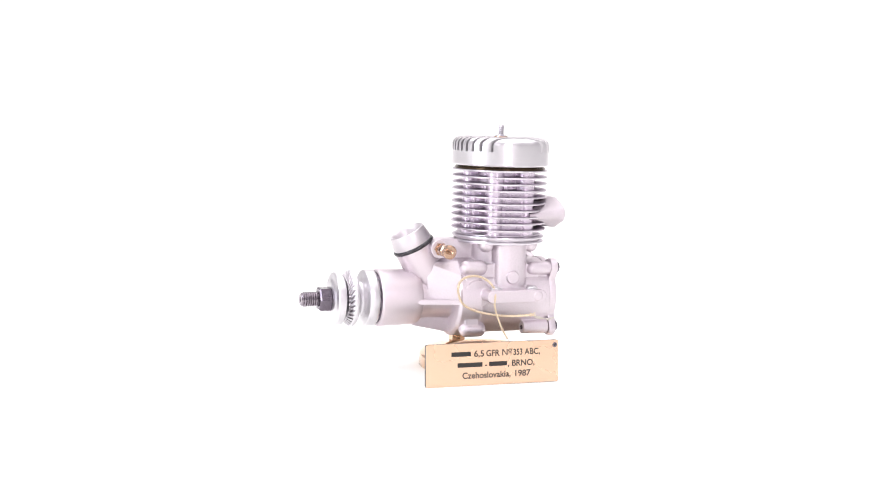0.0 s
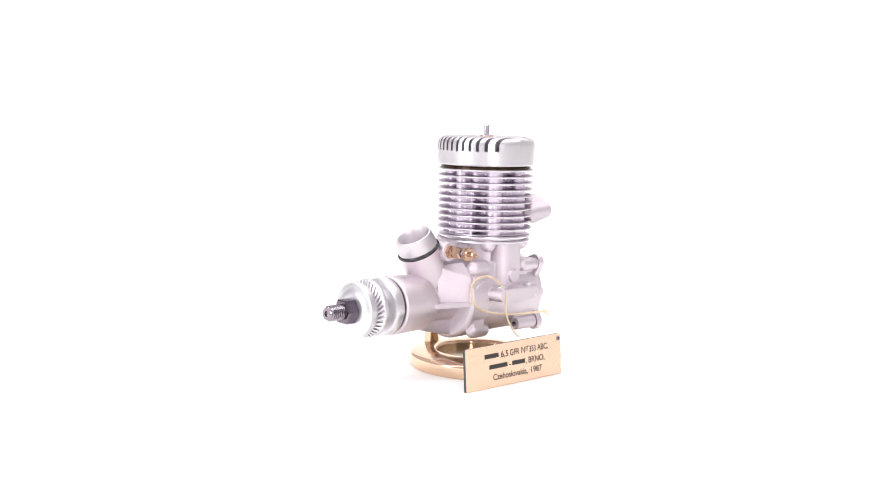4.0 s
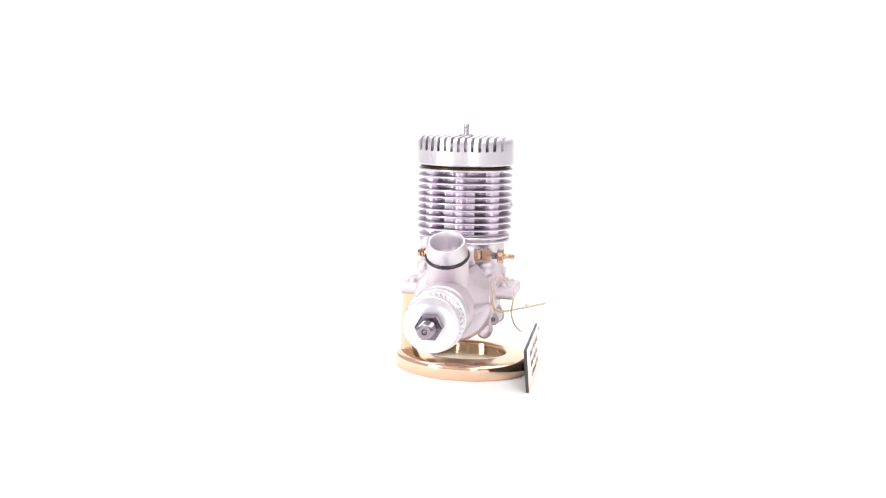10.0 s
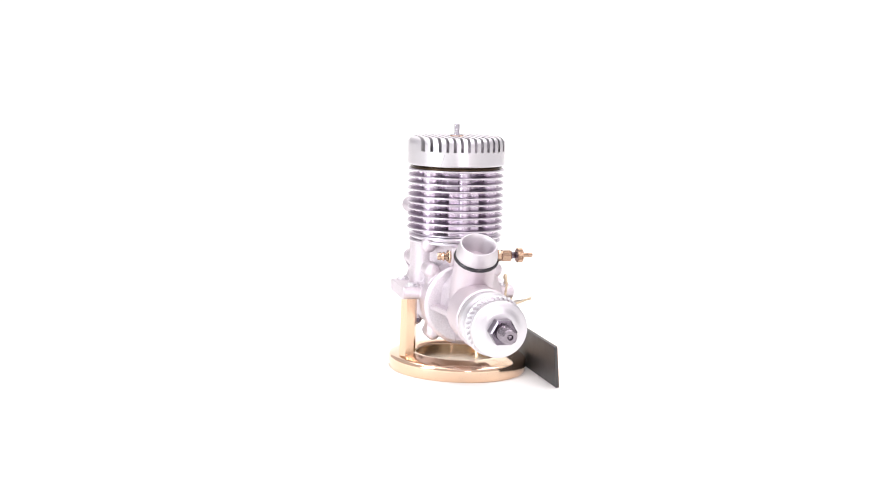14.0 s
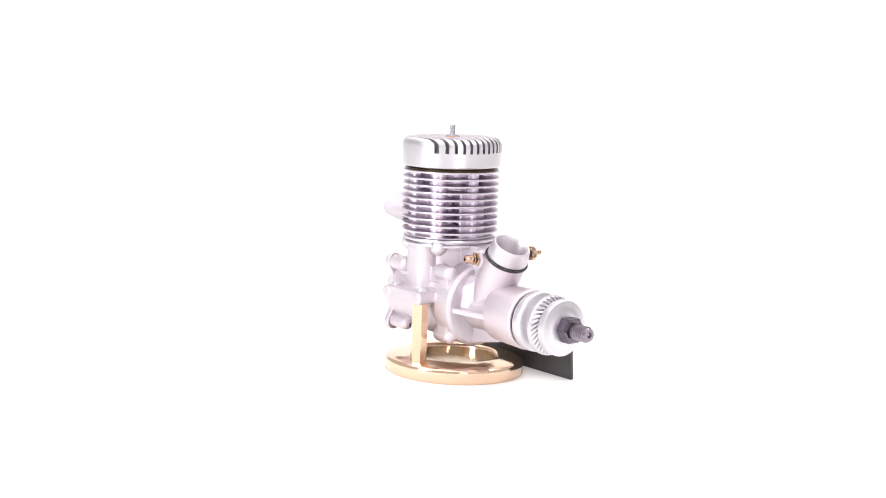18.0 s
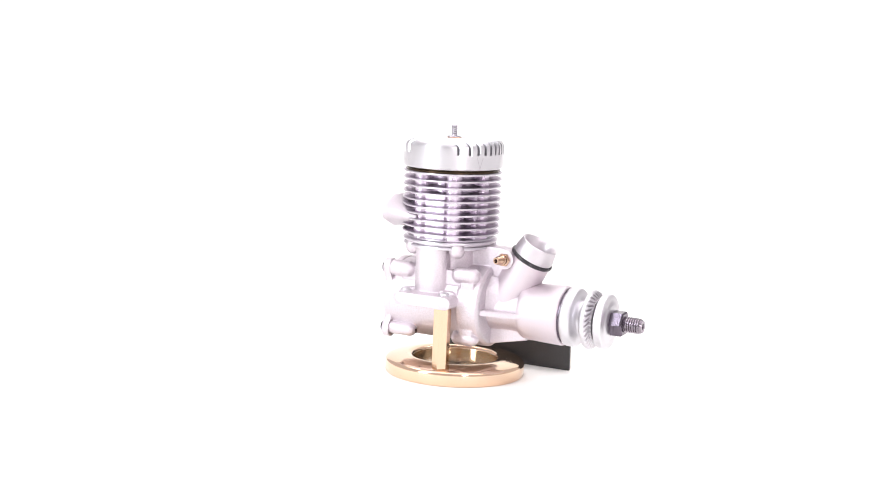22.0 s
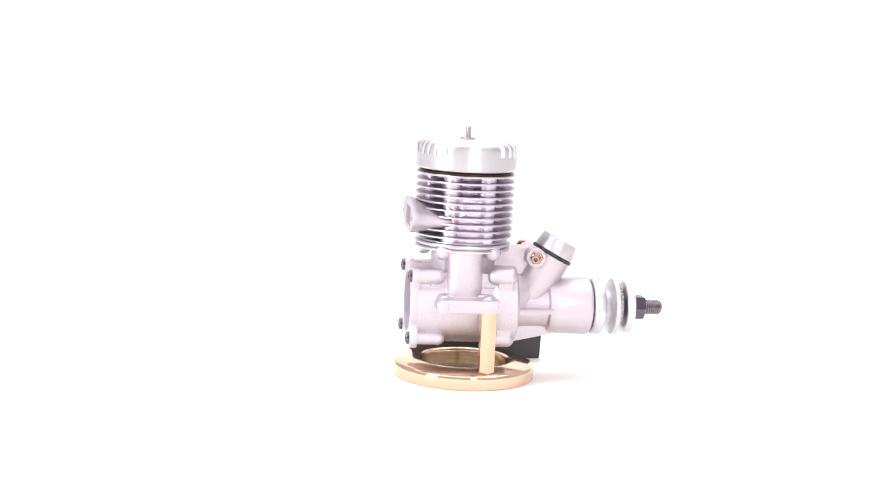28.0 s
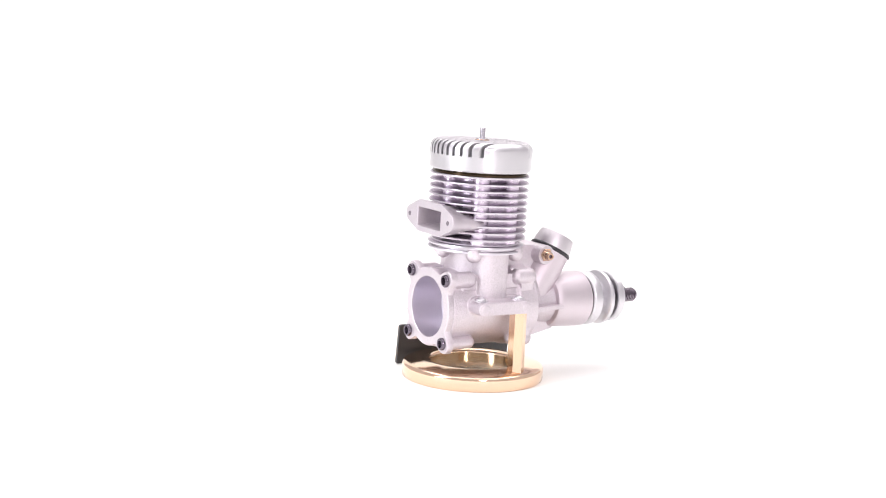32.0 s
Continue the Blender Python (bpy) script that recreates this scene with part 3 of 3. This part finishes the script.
def build_nose(engine):
    # drive washer: two flanges with a waist, the front face cut with spiral serrations
    bm = bmesh.new()
    lathe(bm, [(3.3, 52.7), (10.6, 52.7), (11.1, 53.1), (11.35, 53.7), (11.35, 56.3), (11.1, 57.0), (10.4, 57.4), (9.0, 57.6), (7.6, 57.9), (6.9, 58.4), (6.7, 59.0), (6.9, 59.6), (7.6, 60.3), (9.0, 60.8), (10.6, 61.1), (11.2, 61.5), (11.4, 62.1), (11.4, 62.7), (3.3, 62.7)], 96, XF, True)
    drive = part("drive_washer", bm, washer_metal, engine, "bright turned aluminium drive washer with serrated front face")
    bm = bmesh.new()
    teeth, skew = 34, -0.3
    rows = []
    for r, h, depth, turn in ((11.42, 62.4, 0.0, 0.0), (11.3, 63.0, 0.0, 0.0), (10.85, 63.6, 0.35, 0.0), (8.6, 64.9, 0.8, 0.6), (8.5, 65.0, 0.0, 0.6), (7.0, 65.1, 0.0, 0.6)):
        ring = []
        for k in range(teeth):
            for share, low in ((0.0, 0.0), (0.48, 0.0), (0.6, 1.0), (0.9, 1.0)):
                a = 2 * math.pi * (k + share) / teeth + skew * turn
                ring.append(bm.verts.new(XF @ Vector((r * math.cos(a), r * math.sin(a), h - depth * low))))
        rows.append(ring)
    n = teeth * 4
    # groove faces between the teeth take the darker metal as painted shade
    for a, b in zip(rows, rows[1:]):
        for k in range(n):
            bm.faces.new((a[k], a[(k + 1) % n], b[(k + 1) % n], b[k])).material_index = 1 if k % 4 in (1, 2, 3) and a is rows[2] else 0
    bm.faces.new(rows[0])
    bm.faces.new(rows[-1])
    rim = part("serrated_face", bm, washer_metal, drive, "serrations with shade coloured into the grooves", angle=20)
    rim.data.materials.append(groove_metal)
    bm = bmesh.new()
    lathe(bm, [(0, 50.3), (10.5, 50.3), (10.5, 52.5), (0, 52.5)], 64, XF)
    part("thrust_washer", bm, black_steel, engine, "dark thrust washer gap")
    bm = bmesh.new()
    rod(bm, (-60, 0, 0), (-70, 0, 0), 3.2, None, 32)
    part("crankshaft", bm, black_steel, engine)
    bm = bmesh.new()
    lathe(bm, [(3.0, 66.2), (9.9, 66.2), (10.4, 66.6), (10.5, 67.2), (10.5, 69.1), (10.2, 69.5), (8.9, 69.8), (7.6, 69.9), (7.2, 70.2), (5.8, 70.5), (3.0, 70.5)], 96, XF, True)
    part("propeller_washer", bm, washer_metal, engine, "bright dished aluminium propeller washer")
    bm = bmesh.new()
    lathe(bm, [(0, 70.4), (4.7, 70.45), (5.1, 70.8), (5.1, 74.9), (4.5, 75.5), (0, 75.5)], 6, XF @ Matrix.Rotation(radians(30), 4, "Z"))
    part("propeller_nut", bm, black_steel, engine, "black steel hexagon nut", angle=20)
    bm = bmesh.new()
    prof, h = [(0, 70)], 75.7
    while h < 81.7:
        prof += [(3.0, h), (3.0, h + 0.25), (2.55, h + 0.5), (2.55, h + 0.65)]
        h += 0.9
    prof += [(2.7, 81.9), (2.3, 82.6), (1.1, 82.6), (0.9, 81.7), (0, 80.9)]
    lathe(bm, prof, 40, XF)
    part("threaded_shaft", bm, worn_steel, engine, "dark threaded shaft end with a centre hole")


def build_screws(engine, plate):
    def screw(where, direction, r, name, label, mat, parent):
        bm = bmesh.new()
        m = axis_frame(where, direction)
        lathe(bm, [(0, -1.0), (r - 0.1, -1.0), (r, -0.8), (r, 1.2), (r - 0.25, 1.6), (r * 0.72, 1.75), (r * 0.62, 1.7), (r * 0.5, 0.6), (0, 0.6)], 28, m)
        return part(name, bm, mat, parent, label)
    for y in (-12.5, 12.5):
        for z in (-11.7, 12.7):
            screw((20.9, y, z), (1, 0, 0), 2.4, "cover_screw", "black socket-head cover screw", black_steel, plate)
    for x, y, z in ((-8.0, 18.9, 5.4), (9.0, 18.6, 5.4), (-7.4, -18.9, 4.9), (8.4, -18.9, 4.9)):
        bm = bmesh.new()
        m = axis_frame((x, y, z), (0, 0, 1))
        lathe(bm, [(0, 0), (2.6, 0), (2.6, 0.4), (1.9, 0.5), (1.8, 1.0), (1.2, 1.4), (0, 1.5)], 28, m)
        part("lug_screw", bm, washer_metal, engine, "bright steel mounting screw")
    for x, y, z in ((7.2, -12.7, -11.9), (7.5, 12.3, -11.9)):
        bm = bmesh.new()
        lathe(bm, [(0, 0.15), (0.9, 0.15), (1.0, -0.4), (0, -0.6)], 18, axis_frame((x, y, z), (-1, 0, 0)))
        part("boss_hole", bm, black_steel, engine)


engine = holder("model_engine", "silver cast aluminium model aircraft engine with finned cylinder on a post", "engine")
rear_plate = build_crankcase(engine)
build_cylinder(engine)
build_exhaust(engine)
build_head(engine)
build_intake(engine)
build_nose(engine)
build_screws(engine, rear_plate)


# ---- the stand ----
def build_stand():
    stand = holder("display_stand", "polished bronze ring base with one hexagonal post under the engine lug", "stand")
    cx, cy = -2.8, -3.65
    m = Matrix.Translation((cx, cy, 0))
    bm = bmesh.new()
    prof = [(17.3, -29.9), (27.7, -29.9), (28.2, -29.5), (28.3, -25.5), (28.2, -25.0), (27.95, -24.55), (27.5, -24.2), (26.9, -23.9), (25.8, -23.55), (23.6, -23.1), (21.6, -22.8), (20.2, -22.65),
            (19.2, -22.65), (18.4, -22.8), (17.8, -23.1), (17.45, -23.5), (17.3, -24.0), (17.3, -29.4)]
    lathe(bm, prof, 160, m, True)
    ring = part("ring", bm, bronze, stand, "mirror-polished bronze ring", angle=50)
    # thin added sleeve that darkens the hole's wall by colour
    bm = bmesh.new()
    lathe(bm, [(17.35, -29.0), (17.35, -24.0), (17.2, -24.1), (17.2, -29.0)], 128, m, True)
    part("inner_wall", bm, shaded_bronze, ring, "inner wall of the ring, coloured darker for shade")
    bm = bmesh.new()
    lathe(bm, [(0, -28.4), (17.4, -28.4), (17.4, -26.4), (0, -26.4)], 96, m)
    part("ring_floor", bm, dusty_bronze, ring, "recessed dusty bronze floor")
    bm = bmesh.new()
    prism(bm, hexagon(3.35, 34), (-7.6, 18.8, -23.8), (1, 0, 0), (0, 1, 0), (0, 0, 24.0))
    part("post", bm, bronze_post, stand, "polished hexagonal bronze post", angle=20)
    return stand


stand = build_stand()


# ---- the name tag ----
def text_mesh(body):
    cu = bpy.data.curves.new("lettering", "FONT")
    cu.body, cu.size, cu.extrude, cu.offset = body, 1.0, 0.0, 0.0 if "\u2116" in body else 0.02
    ob = bpy.data.objects.new("lettering", cu)
    scene.collection.objects.link(ob)
    dg = bpy.context.evaluated_depsgraph_get()
    me = bpy.data.meshes.new_from_object(ob.evaluated_get(dg))
    bpy.data.objects.remove(ob)
    bpy.data.curves.remove(cu)
    return me


def build_tag():
    tag = holder("name_tag", "small copper-coloured engraved plate with black lettering, propped beside the stand", "name tag")
    w, h, thick = 56.4, 16.6, 1.3
    # plate axes: u along the engine, v up the leaning plate, n out of its face
    u = Vector((1, 0.011, 0.004)).normalized()
    v = Vector((-0.005, 0.105, 1))
    v = (v - u * v.dot(u)).normalized()
    n = u.cross(v)
    corner = Vector((-41.1, -34.8, -29.9))
    bm = bmesh.new()
    r = 0.7
    outline = []
    for qx, qy, a0 in ((w - r, r, -90), (w - r, h - r, 0), (r, h - r, 90), (r, r, 180)):
        outline += [(qx + r * math.cos(radians(a0 + 30 * k)), qy + r * math.sin(radians(a0 + 30 * k))) for k in range(4)]
    prism(bm, outline, corner - n * thick, u, v, n * (thick - 0.12))
    part("plate", bm, tag_core, tag, "charcoal plastic core and back", angle=20)
    bm = bmesh.new()
    prism(bm, outline, corner - n * 0.12, u, v, n * 0.12)
    part("face", bm, tag_face, tag, "satin copper-coloured face", angle=20)
    bm = bmesh.new()
    hole = corner + u * (w - 1.5) + v * (h - 2.0)
    lathe(bm, [(0.6, 0.0), (1.0, 0.0), (1.0, 0.14), (0.6, 0.14)], 24, axis_frame(hole + n * 0.01, n), True)
    part("eyelet", bm, worn_steel, tag, "small worn metal eyelet")
    bm = bmesh.new()
    lathe(bm, [(0, 0.0), (0.65, 0.0), (0.65, 0.06), (0, 0.06)], 24, axis_frame(hole + n * 0.01, n))
    part("eyelet_hole", bm, tag_core, tag)
    frame_m = Matrix.Translation(corner + n * 0.03) @ Matrix(((u.x, v.x, n.x, 0), (u.y, v.y, n.y, 0), (u.z, v.z, n.z, 0), (0, 0, 0, 1)))
    cap = 2.35
    words = [("6,5", 0.355, 0.430, 11.3), ("GFR", 0.447, 0.548, 11.3), ("\u2116", 0.568, 0.641, 11.3), ("353", 0.653, 0.722, 11.3), ("ABC,", 0.738, 0.858, 11.3),
             ("-", 0.437, 0.452, 7.0), (",", 0.610, 0.620, 7.0), ("BRNO,", 0.642, 0.816, 7.0),
             ("Czehoslovakia,", 0.268, 0.632, 2.9), ("1987", 0.668, 0.785, 2.9)]
    for body, a, b, base in words:
        me = text_mesh(body)
        co = [p.co.copy() for p in me.vertices]
        x0, x1 = min(c.x for c in co), max(c.x for c in co)
        sx = (b - a) * w / (x1 - x0)
        sy = cap / 0.69
        for p in me.vertices:
            p.co = frame_m @ Vector((a * w + (p.co.x - x0) * sx, base + p.co.y * sy, 0.0))
        me.transform(Matrix.Translation(CRANK) @ Matrix.Scale(MM, 4))
        me.materials.clear()
        me.materials.append(ink)
        ob = new("lettering", me)
        ob.parent = tag
        tagged(ob, "black printed lettering")
    # maker's words as plain bars
    for a, b, base in ((0.187, 0.330, 11.3), (0.232, 0.418, 7.0), (0.468, 0.604, 7.0)):
        bm = bmesh.new()
        prism(bm, [(a * w, base + 0.3), (b * w, base + 0.3), (b * w, base + cap - 0.3), (a * w, base + cap - 0.3)], frame_m @ Vector((0, 0, -0.03)), u, v, n * 0.05)
        part("printed_bar", bm, ink, tag)
    return tag


tag = build_tag()


# ---- the cord ----
def spline(points, per=10):
    """A smooth line through the points."""
    p = [Vector(q) for q in points]
    p = [p[0] * 2 - p[1]] + p + [p[-1] * 2 - p[-2]]
    out = []
    for i in range(1, len(p) - 2):
        for k in range(per):
            t = k / per
            out.append(0.5 * (2 * p[i] + (p[i + 1] - p[i - 1]) * t + (2 * p[i - 1] - 5 * p[i] + 4 * p[i + 1] - p[i + 2]) * t * t
                              + (3 * p[i] - p[i - 1] - 3 * p[i + 1] + p[i + 2]) * t ** 3))
    return out + [p[-2]]


def tube(bm, line, r, n=8):
    rings, side = [], Vector((0.3, 0.5, 0.8))
    for i, q in enumerate(line):
        d = (line[min(i + 1, len(line) - 1)] - line[max(i - 1, 0)]).normalized()
        side = (side - d * side.dot(d)).normalized()
        up = d.cross(side)
        rings.append([bm.verts.new(q + (side * math.cos(2 * math.pi * k / n) + up * math.sin(2 * math.pi * k / n)) * r) for k in range(n)])
    for a, b in zip(rings, rings[1:]):
        for k in range(n):
            bm.faces.new((a[k], a[(k + 1) % n], b[(k + 1) % n], b[k]))
    bm.faces.new(rings[0])
    bm.faces.new(rings[-1][::-1])


def twisted(bm, line, r, strands, turn_length):
    """Strands wound round a line."""
    for s in range(strands):
        side, path, run = Vector((0.3, 0.5, 0.8)), [], 0.0
        for i, q in enumerate(line):
            d = (line[min(i + 1, len(line) - 1)] - line[max(i - 1, 0)]).normalized()
            side = (side - d * side.dot(d)).normalized()
            up = d.cross(side)
            if i:
                run += (q - line[i - 1]).length
            a = 2 * math.pi * (run / turn_length + s / strands)
            path.append(q + (side * math.cos(a) + up * math.sin(a)) * r)
        tube(bm, path, r * 0.85, 6)


def build_cord():
    cord = holder("tag_cord", "twisted gold cord looped over the engine lug and tag", "cord")
    loop = spline([(-8.4, -20.6, 5.6), (-9.3, -20.6, 7.0), (-11.2, -19.6, 9.0), (-15.0, -18.8, 10.6), (-18.8, -17.9, 10.3), (-21.8, -17.4, 8.4), (-22.4, -16.8, 4.6),
                   (-20.6, -17.0, -0.3), (-16.1, -17.8, -3.2), (-9.0, -20.0, -4.8), (-3.0, -25.0, -4.6), (1.4, -35.1, -2.3)], 26)
    bm = bmesh.new()
    twisted(bm, loop, 0.3, 2, 2.3)
    part("twisted_strand", bm, gold_thread, cord, "twisted gold strand")
    bm = bmesh.new()
    end = loop[-1]
    lathe(bm, [(0, -0.7), (0.6, -0.5), (0.75, 0), (0.6, 0.5), (0, 0.8)], 12, axis_frame(end, (0.3, -0.9, 0.2)))
    for k in range(7):
        a = 2 * math.pi * k / 7
        tube(bm, [end, end + Vector((0.5 + 0.3 * math.cos(a), -0.9, 0.3 + 0.3 * math.sin(a))), end + Vector((1.0 + 0.7 * math.cos(a), -1.5, 0.5 + 0.7 * math.sin(a)))], 0.09, 5)
    part("frayed_knot", bm, gold_thread, cord, "frayed end knot")
    bm = bmesh.new()
    for k in range(5):
        tube(bm, spline([end, (8.0, -31.5 + 0.4 * k, -4.2 - 0.25 * k), (14.0 + 0.6 * k, -26.4, -6.9 + 0.4 * k)], 8), 0.12, 5)
    part("frayed_tail", bm, nylon, cord, "thin pale frayed thread ends")
    drop = spline([(-8.6, -20.8, 5.4), (-9.2, -23.9, 3.5), (-9.2, -23.6, -0.4), (-7.2, -23.0, -6.0), (-5.0, -25.0, -11.6), (-4.2, -29.0, -14.0), (-4.0, -32.6, -13.3)], 20)
    bm = bmesh.new()
    twisted(bm, drop[:92], 0.26, 2, 2.2)
    part("hanging_strand", bm, gold_thread, cord)
    bm = bmesh.new()
    tube(bm, drop[91:], 0.16, 6)
    part("pale_thread", bm, nylon, cord, "fine pale thread")
    return cord


cord = build_cord()


# ---- turning ----
def motions():
    """Everything on the table turns once a minute about the upright axis."""
    rows = [(0.5 * k, pose(0, 0, 0, 0, 0, TURN_START + TURN_RATE * 0.5 * k)) for k in range(65)]
    for thing in (stand, tag, cord):
        walk(thing, rows)
    walk(engine, [(t, m @ SEAT) for t, m in rows])


motions()
